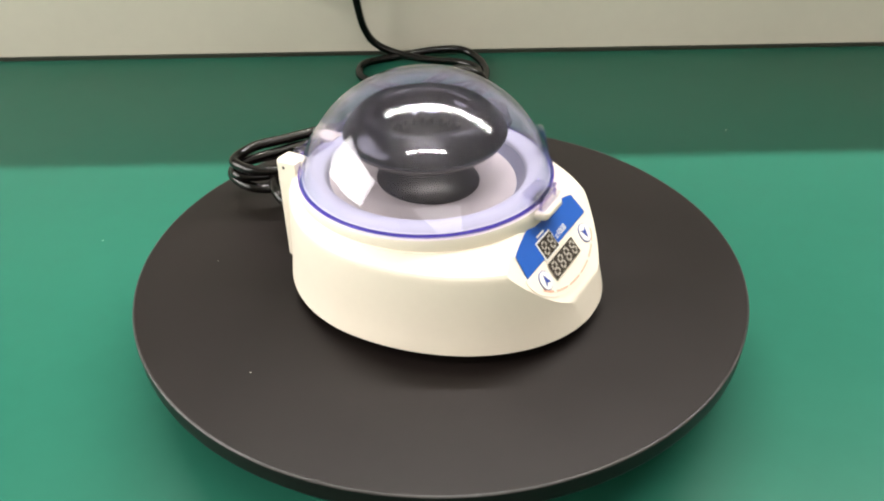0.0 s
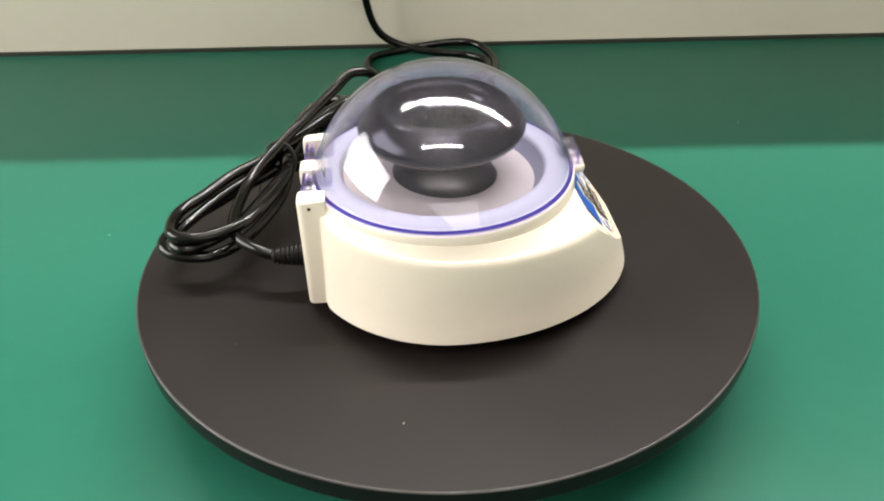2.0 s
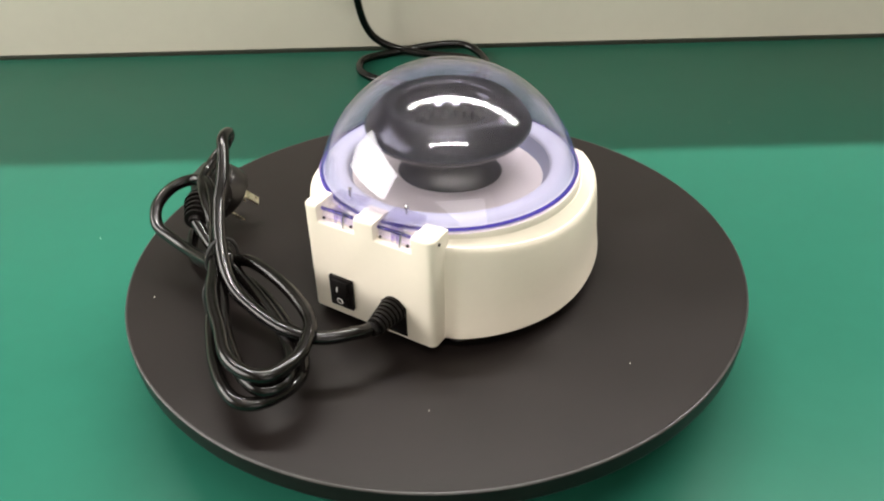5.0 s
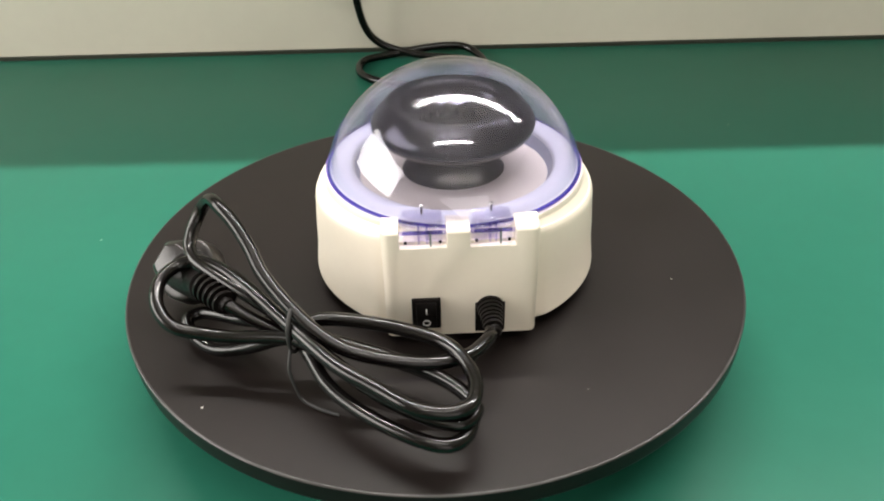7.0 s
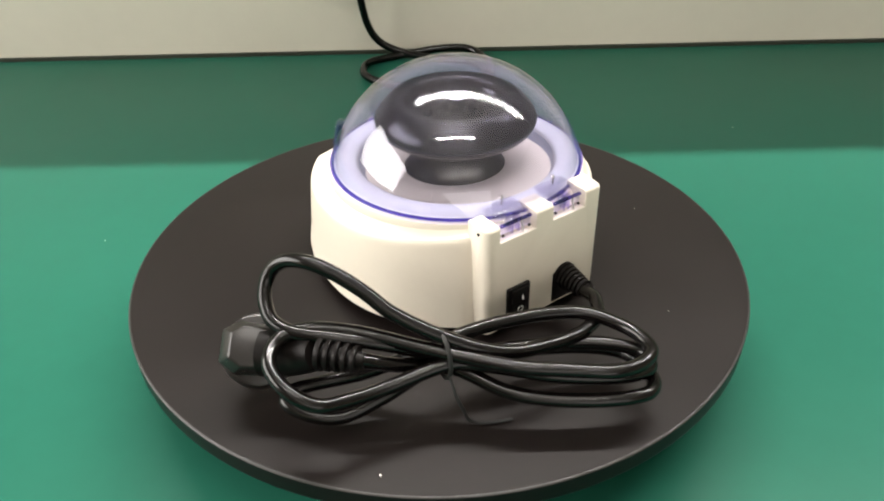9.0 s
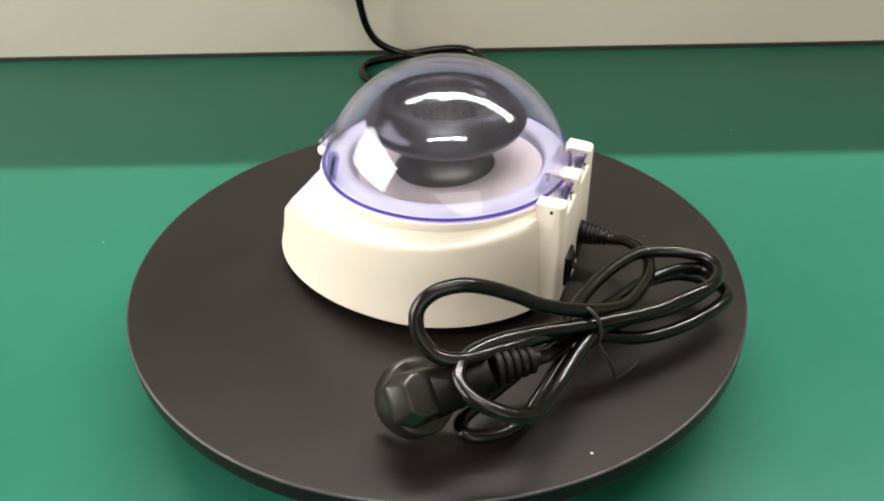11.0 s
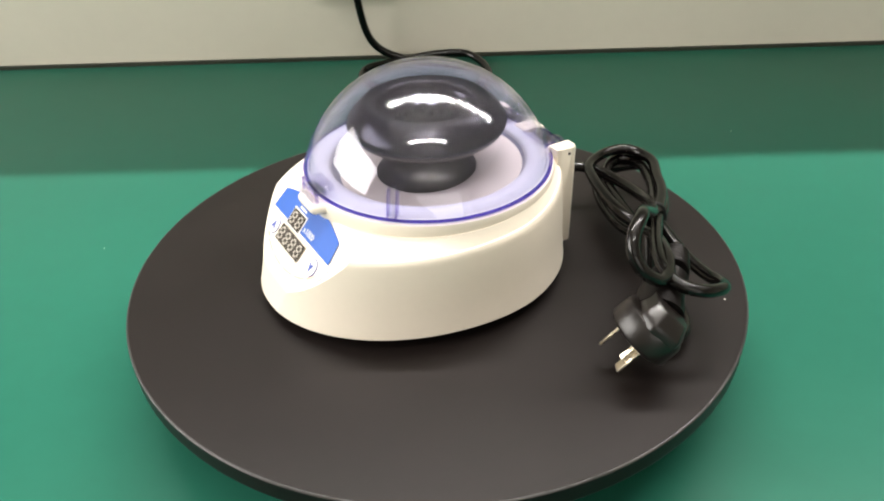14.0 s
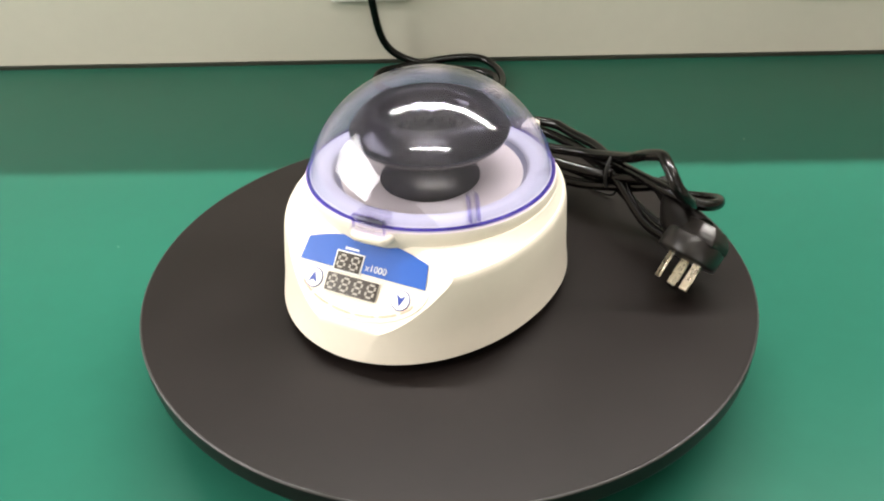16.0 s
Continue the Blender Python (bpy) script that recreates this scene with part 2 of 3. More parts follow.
# ---- socket outlets and the lead that lies at the wall ----
def wall_socket(x):
    s = thing("wall_socket", "white rectangular power socket on the cream wall", "socket", pose(x, WALL_Y, 0.021), "sockets on the wall")
    bm = bmesh.new()
    box(bm, -0.045, 0.045, -0.011, -0.0003, 0.0, 0.075, 0.003)
    part("plate", bm, SOCKET, s)
    for dx in (-0.022, 0.022):
        for k in (-1, 0, 1):
            bm = bmesh.new()
            box(bm, dx + k * 0.006 - 0.001, dx + k * 0.006 + 0.001, -0.0125, -0.0108, 0.036 + (k == 0) * 0.006, 0.045 + (k == 0) * 0.006)
            part("slot", bm, BLACK, s)
    return s


wall_socket(-0.0905)
wall_socket(0.442)

lead = thing("wall_lead", "black power lead hanging from the socket and looped on the bench", "power cable")
bm = bmesh.new()
tube(bm, spline([(-0.084, 0.478, 0.055), (-0.085, 0.476, 0.040), (-0.084, 0.478, 0.023), (-0.078, 0.486, -0.013), (-0.065, 0.490, -0.035),
                 (-0.040, 0.489, -0.047), (-0.002, 0.476, -0.0505), (0.036, 0.466, -0.051), (0.054, 0.442, -0.051), (0.046, 0.408, -0.051),
                 (0.0, 0.388, -0.051), (-0.05, 0.400, -0.051), (-0.080, 0.430, -0.051), (-0.078, 0.468, -0.051), (-0.045, 0.486, -0.0505),
                 (0.0, 0.494, -0.046), (0.034, 0.494, -0.0455), (0.053, 0.478, -0.049), (0.062, 0.440, -0.051), (0.054, 0.39, -0.051)], 10), 0.0044, 12)
part("cable", bm, CORD, lead)
bm = bmesh.new()
box(bm, -0.111, -0.075, 0.466, WALL_Y - 0.0115, 0.053, 0.093, 0.006)
part("plug", bm, BLACK, lead, "black moulded plug in the socket")


def speck(x, y, z, r, label):
    bm = bmesh.new()
    bmesh.ops.create_icosphere(bm, subdivisions=1, radius=r)
    for v in bm.verts:
        v.co = Vector((v.co.x * 1.3, v.co.y, max(v.co.z, -r * 0.3) * 0.5))
    ob = part("lint_speck", bm, SPECK)
    ob.location = (x, y, z + r * 0.15)
    return tagged(ob, label, "lint", "specks of lint")


speck(-0.266, 0.109, BENCH, 0.0005, "tiny pale lint speck on the green bench")
speck(0.289, 0.285, BENCH, 0.0005, "tiny pale lint speck on the green bench")

# ---- turntable ----
base = thing("round_foot", "black round foot of the display turntable on the bench", "turntable", pose(0, 0, BENCH))
bm = bmesh.new()
revolve(bm, [(0, 0.0005), (0.118, 0.0005), (0.121, 0.004), (0.121, 0.028), (0.116, 0.033), (0.09, 0.036), (0.09, 0.0403), (0, 0.0403)], 96)
part("foot", bm, BLACK, base)

table = thing("turntable", "round matt black display turntable with dark rim", "turntable")
bm = bmesh.new()
revolve(bm, [(0, -0.0020), (0.186, -0.0020), (0.1897, -0.0012), (0.1897, -0.0002), (0.1895, 0.0), (0, 0.0)], 180)
part("top", bm, DISC, table)
bm = bmesh.new()
revolve(bm, [(0.1893, -0.0010), (0.1898, -0.0001), (0.1902, -0.0001), (0.1907, -0.0005), (0.1909, -0.0010), (0.1904, -0.0014), (0.1893, -0.0010)], 180)
part("edge", bm, WORN_GLINT, table, "thin worn edge of the disc, paled by a painted highlight", smooth=60)
bm = bmesh.new()
revolve(bm, [(0, -0.0146), (0.178, -0.0146), (0.1858, -0.0142), (0.1896, -0.0128), (0.1905, -0.0114), (0.1907, -0.0100), (0.1907, -0.0013), (0.1898, -0.0016), (0.1888, -0.0030), (0, -0.0030)], 180)
part("rim", bm, RIM, table, "dark rounded rim")

MACHINE = pose(0, 0, 0, 0, 0, -32) @ pose(0, -0.0115, 0)    # the machine's place on the turntable

# ---- the mini centrifuge ----
RISE = radians(49)
FOOT = 0.0069       # the underside of the housing, on its rubber feet
PANEL_X, PANEL_Z = 0.0896, 0.0404


def smooth_min(a, b, k=0.0025):
    h = max(k - abs(a - b), 0.0) / k
    return min(a, b) - h * h * k * 0.25


def smooth_max(a, b, k=0.006):
    return -smooth_min(-a, -b, k)


def outline(phi, a, b, rear, back, half):
    """The plan of the housing: half an ellipse in front, a circle behind, and a flat block at the back."""
    c, s = math.cos(phi), math.sin(phi)
    if c >= 0:
        return 1 / math.sqrt((c / a) ** 2 + (s / b) ** 2)
    w = min(1.0, max(0.0, (-c - 0.82) / 0.14))
    r = b + (rear - b) * w * w * (3 - 2 * w)
    blk = min(back / max(-c, 1e-6), half / max(abs(s), 1e-6))
    corner = smooth_min(back / max(-c, 1e-6), half / max(abs(s), 1e-6), 0.008)
    return smooth_max(r, min(blk, corner), 0.004)


def housing():
    bm = bmesh.new()
    n = 200
    angles = [2 * math.pi * i / n for i in range(n)]
    levels = [(0.0, 0.0002), (0.012, 0.0014), (0.03, 0.0020), (0.10, 0.0016), (0.20, 0.0010), (0.31, 0.0004), (0.34, 0.0003), (0.5, 0.0000), (0.7, -0.0006), (0.9, -0.0013), (0.95, -0.0017), (0.98, -0.0023), (1.0, -0.0031)]
    rings = []

    def ring(rad, height):
        out = []
        for p in angles:
            x, y = rad(p) * math.cos(p), rad(p) * math.sin(p)
            out.append(bm.verts.new((x, y, height(x))))
        return out

    def lift(x):
        return 0.0042 * (max(0.0, -x - 0.02) / 0.06) ** 1.4

    def ridge(x):
        return 0.0582 - 0.045 * x + lift(x)

    for k, d in levels:
        rings.append(ring(lambda p: outline(p, 0.1072 + d - 0.0062 * k, 0.0838 + d, 0.0790, 0.0790, 0.0390), lambda x: FOOT + (ridge(x) - FOOT) * k))
    for k in (0.06, 0.25, 0.45, 0.65, 0.85, 1.0):
        rings.append(ring(lambda p: (1 - k) * outline(p, 0.0975, 0.0802, 0.0780, 0.0780, 0.0390) + k * 0.0762, lambda x: ridge(x) + (0.0648 - 0.035 * x + 0.6 * lift(x) - ridge(x)) * (k ** 1.1)))
    for a, b in zip(rings, rings[1:]):
        for i in range(n):
            j = (i + 1) % n
            bm.faces.new((a[i], a[j], b[j], b[i]))
    bm.faces.new(rings[0][::-1])
    bm.faces.new(rings[-1])
    # the sloping flat for the control panel
    cut = bmesh.ops.bisect_plane(bm, geom=bm.verts[:] + bm.edges[:] + bm.faces[:], plane_co=(PANEL_X - 0.0006, 0, PANEL_Z), plane_no=(math.sin(RISE), 0, math.cos(RISE)), clear_outer=True)
    edges = [g for g in cut["geom_cut"] if isinstance(g, bmesh.types.BMEdge)]
    bmesh.ops.contextual_create(bm, geom=edges)
    for lean, x, z in ((60, 0.1008, 0.0280), (71, 0.1027, 0.0245)):
        n2 = Vector((math.sin(radians(lean)), 0, math.cos(radians(lean))))
        cut = bmesh.ops.bisect_plane(bm, geom=bm.verts[:] + bm.edges[:] + bm.faces[:], plane_co=(x, 0, z), plane_no=n2, clear_outer=True)
        bmesh.ops.contextual_create(bm, geom=[g for g in cut["geom_cut"] if isinstance(g, bmesh.types.BMEdge)])
    # the collar below the lid
    rings = [[bm.verts.new((r * math.cos(p) - 0.002, r * math.sin(p), z)) for p in angles]
             for r, z in ((0.0757, 0.0600), (0.0757, 0.0650), (0.0755, 0.0690), (0.0750, 0.0700), (0.0732, 0.0703))]
    for a, b in zip(rings, rings[1:]):
        for i in range(n):
            j = (i + 1) % n
            bm.faces.new((a[i], a[j], b[j], b[i]))
    return bm


unit = thing("mini_centrifuge", "cream plastic mini centrifuge with clear lilac domed lid closed", "centrifuge", MACHINE)
part("housing", housing(), CREAM, unit, "smooth cream plastic housing", smooth=28)

# the wall at the back, with two gaps for the hinges
bm = bmesh.new()
notched = [(-0.0397, 0.0064), (0.0415, 0.0064), (0.0415, 0.0742), (0.0324, 0.0742), (0.0324, 0.0642), (0.0082, 0.0642), (0.0082, 0.0742),
           (-0.0040, 0.0742), (-0.0040, 0.0642), (-0.0271, 0.0642), (-0.0271, 0.0742), (-0.0397, 0.0742)]
slab(bm, notched, 0.0155, Matrix(((0, 0, 1, -0.0833), (1, 0, 0, 0), (0, 1, 0, 0), (0, 0, 0, 1))))
upright = [e for e in bm.edges if abs((e.verts[0].co - e.verts[1].co).z) > 0.06 and e.verts[0].co.x < -0.08]
bmesh.ops.bevel(bm, geom=upright, offset=0.0038, segments=5, affect="EDGES", profile=0.5)
crest = [e for e in bm.edges if all(v.co.z > 0.0741 and v.co.x < -0.0780 for v in e.verts)]
bmesh.ops.bevel(bm, geom=crest, offset=0.0022, segments=4, affect="EDGES", profile=0.5)
bmesh.ops.bevel(bm, geom=[e for e in bm.edges if e.calc_face_angle(0) > 0.9], offset=0.0007, segments=2, affect="EDGES", profile=0.5)
part("back_block", bm, CREAM, unit, "cream upright back block with two hinge gaps", smooth=35)
# Small black discs put the shade of the screw holes into colour.
for y in (-0.0397, 0.0415):
    bm = bmesh.new()
    revolve(bm, [(0, 0.0), (0.0009, 0.0), (0.0009, 0.0004), (0, 0.0004)], 12, m=pose(-0.0765, y, 0.0700, -math.copysign(90, y)))
    part("screw_hole_disc", bm, BLACK, unit)
for x, y in ((0.065, 0.04), (0.065, -0.04), (-0.06, 0.04), (-0.06, -0.04)):
    bm = bmesh.new()
    revolve(bm, [(0, 0.0), (0.006, 0.0), (0.007, 0.001), (0.007, 0.0070), (0, 0.0070)], 20, x, y)
    part("rubber_foot", bm, RUBBER, unit)

# chamber under the lid
CX, CY = -0.002, 0.0
bm = bmesh.new()
revolve(bm, [(0.0738, 0.0698), (0.0734, 0.0710), (0.0722, 0.0714), (0.0672, 0.0732), (0.0660, 0.0735), (0.0600, 0.0731), (0.0588, 0.0724), (0.0582, 0.0712), (0.0580, 0.0705)], 120, CX, CY)
part("chamber_flange", bm, FLANGE, unit, "pale lilac-white flange under the lid")
bm = bmesh.new()
revolve(bm, [(0.0581, 0.0708), (0.0570, 0.0688), (0.0540, 0.0640), (0.0490, 0.0595), (0.0420, 0.0570), (0.0, 0.0566)], 120, CX, CY)
part("chamber_bowl", bm, BOWL, unit, "greyish lilac inner bowl")


def socket_ring(n=240):
    """A funnel below the rotor's lip, its inner edge scalloped by twelve rounded tube sockets, and the wall below."""
    bm = bmesh.new()
    slope = math.tan(radians(23.5))
    columns = []
    for i in range(n):
        a = 2 * math.pi * i / n
        inner = 0.0232 - 0.0040 * abs(math.cos(6 * (a + 0.16))) ** 0.6
        line = [(0.0287, 0.1035), (0.0272, 0.1012), (0.0264, 0.1004)]
        line += [(0.0262 - (0.0262 - inner) * f, 0.1003 - (0.0262 - inner) * f * slope) for f in (0.0, 0.3, 0.6, 0.9, 1.0)]
        line += [(inner - 0.0003, line[-1][1] - 0.0006), (inner - 0.0004, 0.0870)]
        columns.append([bm.verts.new((CX + r * math.cos(a), CY + r * math.sin(a), z)) for r, z in line])
    for i in range(n):
        p, q = columns[i], columns[(i + 1) % n]
        for k in range(len(p) - 1):
            bm.faces.new((p[k], q[k], q[k + 1], p[k + 1]))
    return bm


rotor = part("rotor", revolve(bmesh.new(), [(0.0255, 0.0760), (0.0300, 0.0810), (0.0385, 0.0870), (0.0445, 0.0915), (0.0465, 0.0945), (0.0468, 0.0965), (0.0463, 0.0985),
              (0.0440, 0.1020), (0.0408, 0.1055), (0.0382, 0.1078), (0.0373, 0.1085), (0.0363, 0.1089), (0.0350, 0.1089), (0.0320, 0.1084), (0.0300, 0.1080), (0.0293, 0.1076), (0.0289, 0.1068), (0.0284, 0.1010)], 160, CX, CY),
              ROTOR, unit, "glossy black ring-shaped rotor with a deep well", smooth=40)
part("tube_socket_ring", socket_ring(), SOCKETS, rotor, "glossy black scalloped ring of tube sockets", smooth=35)
bm = revolve(bmesh.new(), [(0.0270, 0.0880), (0.0200, 0.0872), (0.0080, 0.0870), (0.0, 0.0870)], 96, CX, CY)
part("well", bm, DISH, rotor, "black well of the rotor, its shade painted in", smooth=25)
# Flared foot added in place of the dark reflection low on the lid.
bm = revolve(bmesh.new(), [(0.0, 0.0540), (0.030, 0.0540), (0.0335, 0.0555), (0.0345, 0.0580), (0.0335, 0.0615), (0.0290, 0.0670), (0.0262, 0.0730), (0.0258, 0.0770)], 96, CX, CY)
part("stem", bm, DISH, rotor, "black flared rotor foot, standing in for a dark reflection on the lid", smooth=40)
# Nothing is cut: near-black discs paint the shade inside the tube holes.
for i in range(12):
    a = 2 * math.pi * (i + 0.5) / 12 - 0.16
    bm = bmesh.new()
    m = pose(CX + 0.0218 * math.cos(a), CY + 0.0218 * math.sin(a), 0.0915) @ Matrix.Rotation(a, 4, "Z") @ pose(0, 0, 0, 0, -90)
    revolve(bm, [(0, 0.0004), (0.0016, 0.0005), (0.0018, 0.0004), (0.0018, -0.003), (0, -0.003)], 20, m=m)
    part("tube_hole_disc", bm, HOLE_SHADE, rotor)
bm = bmesh.new()
revolve(bm, [(0.0070, 0.0865), (0.0070, 0.0905), (0.0062, 0.0920), (0.004, 0.0920), (0.0035, 0.0945), (0, 0.0950)], 24, CX, CY)
part("hub_nut", bm, BLACK, rotor)

# the domed lid: a shell of two skins with a violet edge
RIMZ = 0.0714
SPH, SZ = 0.0762, 0.0530


def dome_profile(r, z0):
    a0 = math.asin((z0 - SZ) / r)
    return [(r * math.cos(a0 + (math.pi / 2 - a0) * k / 30), SZ + r * math.sin(a0 + (math.pi / 2 - a0) * k / 30)) for k in range(30)] + [(0, SZ + r)]


bm = bmesh.new()
revolve(bm, dome_profile(SPH, RIMZ + 0.0012), 128, CX, CY)
lid = part("lid", bm, DOME, unit, "clear lilac domed plastic lid", smooth=80)
bm = bmesh.new()
revolve(bm, dome_profile(SPH - 0.0022, RIMZ + 0.0012), 128, CX, CY)
part("inner_skin", bm, DOME, lid, smooth=80)
bm = bmesh.new()
revolve(bm, [(0.0720, RIMZ + 0.0003), (0.0724, RIMZ + 0.0008), (0.0734, RIMZ + 0.0010), (0.0744, RIMZ + 0.0008), (0.0744, RIMZ + 0.0001), (0.0720, RIMZ + 0.0003)], 128, CX, CY)
part("lid_edge", bm, EDGE, lid, "deep violet edge of the lid")

# hinges
for y0, y1 in ((0.0088, 0.0318), (-0.0265, -0.0046)):
    ym = (y0 + y1) / 2
    bm = bmesh.new()
    box(bm, -0.0755, -0.0640, y0 + 0.001, y1 - 0.001, 0.0741, 0.0760, 0.0008)
    box(bm, -0.0812, -0.0745, y0 + 0.001, y0 + 0.008, 0.0648, 0.0752, 0.0016)
    box(bm, -0.0812, -0.0745, y1 - 0.008, y1 - 0.001, 0.0648, 0.0752, 0.0016)
    box(bm, -0.0790, -0.0735, y0 + 0.0085, y1 - 0.0085, 0.0655, 0.0725, 0.0012)
    h = part("hinge", bm, LUG, lid, "clear violet plastic hinge")
    bm = bmesh.new()
    tube(bm, [Vector((-0.0780, y0 - 0.0006, 0.0702)), Vector((-0.0780, y1 + 0.0006, 0.0702))], 0.0011, 10)
    part("hinge_pin", bm, RIB, h)
    for yk in (y0 + 0.0092, y1 - 0.0095):
        bm = bmesh.new()
        box(bm, -0.0806, -0.0752, yk - 0.0006, yk + 0.0006, 0.0652, 0.0742, 0.0002)
        part("hinge_web", bm, RIB, h)
    for yk in (y0 + 0.0026, y1 - 0.0026):
        bm = bmesh.new()
        tube(bm, [Vector((-0.0816, yk, 0.0664)), Vector((-0.0806, yk, 0.0668))], 0.0008, 10)
        part("spring_end", bm, BLACK, h)
    bm = bmesh.new()
    tube(bm, [Vector((-0.0806, y0 + 0.0014, 0.0722)), Vector((-0.0806, y1 - 0.0014, 0.0722))], 0.0010, 10)
    part("barrel", bm, EDGE, h, "deep violet hinge barrel")
    bm = bmesh.new()
    tube(bm, [Vector((-0.0818, ym - 0.004, 0.0645)), Vector((-0.0800, ym - 0.004, 0.0725))], 0.0006, 8)
    part("spring", bm, STEEL, h)
    bm = bmesh.new()
    tube(bm, [Vector((-0.0685, ym, 0.0760)), Vector((-0.0685, ym, 0.0800))], 0.0007, 8)
    bmesh.ops.create_icosphere(bm, subdivisions=2, radius=0.0013, matrix=Matrix.Translation((-0.0685, ym, 0.0803)))
    part("screw", bm, STEEL, h)

# catch at the front, and the fin on the lid
bm = bmesh.new()
box(bm, 0.0670, 0.0800, -0.0120, 0.0160, 0.0640, 0.0690, 0.0022, 3)
for v in bm.verts:
    f = max(0.0, (v.co.x - 0.070) / 0.010)
    v.co.y = 0.0020 + (v.co.y - 0.0020) * (1 - 0.35 * f * f)
part("catch_nose", bm, CREAM, unit)
bm = bmesh.new()
box(bm, 0.0635, 0.0755, -0.0085, 0.0105, 0.0742, 0.0783, 0.0014, 2)
box(bm, 0.0680, 0.0780, -0.0095, 0.0120, 0.0695, 0.0738, 0.0010, 2)
catch = part("lid_catch", bm, LUG, lid, "clear plastic catch tab")
for y0, y1, z0, z1 in ((-0.0088, -0.0078, 0.0700, 0.0784), (0.0098, 0.0108, 0.0700, 0.0784), (-0.0085, 0.0105, 0.0778, 0.0786), (-0.0085, 0.0105, 0.0738, 0.0746)):
    bm = bmesh.new()
    box(bm, 0.0742, 0.0760, y0, y1, z0, z1, 0.0003, 1)
    part("catch_rim", bm, RIB, catch)
FIN = Matrix.Translation((0.0482, 0.0494, 0.0815)) @ Matrix.Rotation(radians(45), 4, "Z") @ pose(0, 0, 0, 0, -14)
bm = bmesh.new()
box(bm, -0.0026, 0.0026, -0.0029, 0.0029, -0.0092, 0.0084, 0.0020, 4, m=FIN)
fin = part("lid_fin", bm, LUG, lid, "small clear violet upright fin")
for dy in (-0.0025, 0.0025):
    bm = bmesh.new()
    box(bm, -0.0023, 0.0023, dy - 0.0005, dy + 0.0005, -0.0088, 0.0064, 0.0003, 1, m=FIN)
    part("fin_edge", bm, RIB, fin)

# control panel: u across, v up the slope
Y0 = -0.0008
PF = Matrix(((0, -math.cos(RISE), math.sin(RISE), PANEL_X - 0.0011), (1, 0, 0, Y0), (0, math.sin(RISE), math.cos(RISE), PANEL_Z + 0.0013), (0, 0, 0, 1)))


def decal(name, outl, mat, z, parent, t=0.0003, label=""):
    bm = bmesh.new()
    slab(bm, outl, t, PF @ Matrix.Translation((0, 0, z)))
    return part(name, bm, mat, parent, label, smooth=0)


def band():
    top = []
    for i in range(25):
        u = 0.0365 - 0.073 * i / 24
        top.append((u, 0.0205 + 0.0065 * (1 - (u / 0.0365) ** 2)))
    return [(-0.0385, 0.0073), (0.0385, 0.0073)] + top


def shield():
    low = [(0.041 * math.cos(a), 0.0060 - 0.0235 * math.sin(a)) for a in (math.pi * i / 30 for i in range(31))]
    return [(x, y) for x, y in reversed(low)] + [(0.0395, 0.0075), (-0.0395, 0.0075)]


panel = decal("control_panel", shield(), CREAM, -0.0006, unit, 0.0005, "cream membrane control panel")
decal("blue_band", band(), BLUE, 0.0, panel, 0.0003, "blue printed band")
low = [(0.037 * math.cos(a), 0.0045 - 0.0195 * math.sin(a)) for a in (math.pi * (0.12 + 0.76 * i / 30) for i in range(31))]
for i in range(0, 30):
    (ua, va), (ub, vb) = low[i], low[i + 1]
    if i % 5 != 4:
        decal("printed_bar", [(ua, va), (ub, vb), (ub * 0.985, vb + 0.0009), (ua * 0.985, va + 0.0009)], PINK, 0.0, panel, 0.0002)


def display(u0, u1, v0, v1, digits, name, frame_w):
    if frame_w:
        decal("display_border", rect(u0 - frame_w, u1 + frame_w, v0 - frame_w, v1 + frame_w), WHITE, 0.0003, panel, 0.0003)
    d = decal(name, rect(u0, u1, v0, v1), LCD, 0.0007, panel, 0.0003, "dark display window with unlit digits")
    w = (u1 - u0) / digits
    for k in range(digits):
        bm = bmesh.new()
        cu, cv, hw, hh, t = u0 + w * (k + 0.5), (v0 + v1) / 2, w * 0.27, (v1 - v0) * 0.34, 0.0011
        lean = 0.12
        for s in ((-hw, hw, hh), (-hw, hw, 0.0), (-hw, hw, -hh)):
            slab(bm, [(cu + a + lean * s[2], cv + s[2] + b) for a, b in ((s[0] + t * 0.6, -t / 2), (s[1] - t * 0.6, -t / 2), (s[1] - t * 0.6, t / 2), (s[0] + t * 0.6, t / 2))], 0.0002, PF @ Matrix.Translation((0, 0, 0.00105)))
        for su in (-hw, hw):
            for b0, b1 in ((0.0, hh), (-hh, 0.0)):
                slab(bm, [(cu + su + a + lean * b, cv + b) for a, b in ((-t / 2, b0 + t * 0.6), (t / 2, b0 + t * 0.6), (t / 2, b1 - t * 0.6), (-t / 2, b1 - t * 0.6))], 0.0002, PF @ Matrix.Translation((0, 0, 0.00105)))
        part("digit", bm, SEGMENT, d, smooth=0)
    return d


display(-0.0165, -0.0010, 0.0064, 0.0162, 2, "speed_display", 0.0009)
display(-0.0190, 0.0125, -0.0058, 0.0042, 4, "time_display", 0.0)

for u, up in ((-0.0270, 1), (0.0265, -1)):
    b = decal("button", ellipse(u, -0.001, 0.0054, 0.0056), NAVY, 0.0, panel, 0.0003, "round button with a blue arrow")
    decal("button_face", ellipse(u, -0.001, 0.0050, 0.0052), WHITE, 0.0003, b, 0.0003)
    decal("arrow", [(u + a, -0.001 + up * v) for a, v in ((-0.0026, -0.0028), (0.0, -0.0012), (0.0026, -0.0028), (0.0, 0.0034))], NAVY, 0.0006, b, 0.0002)


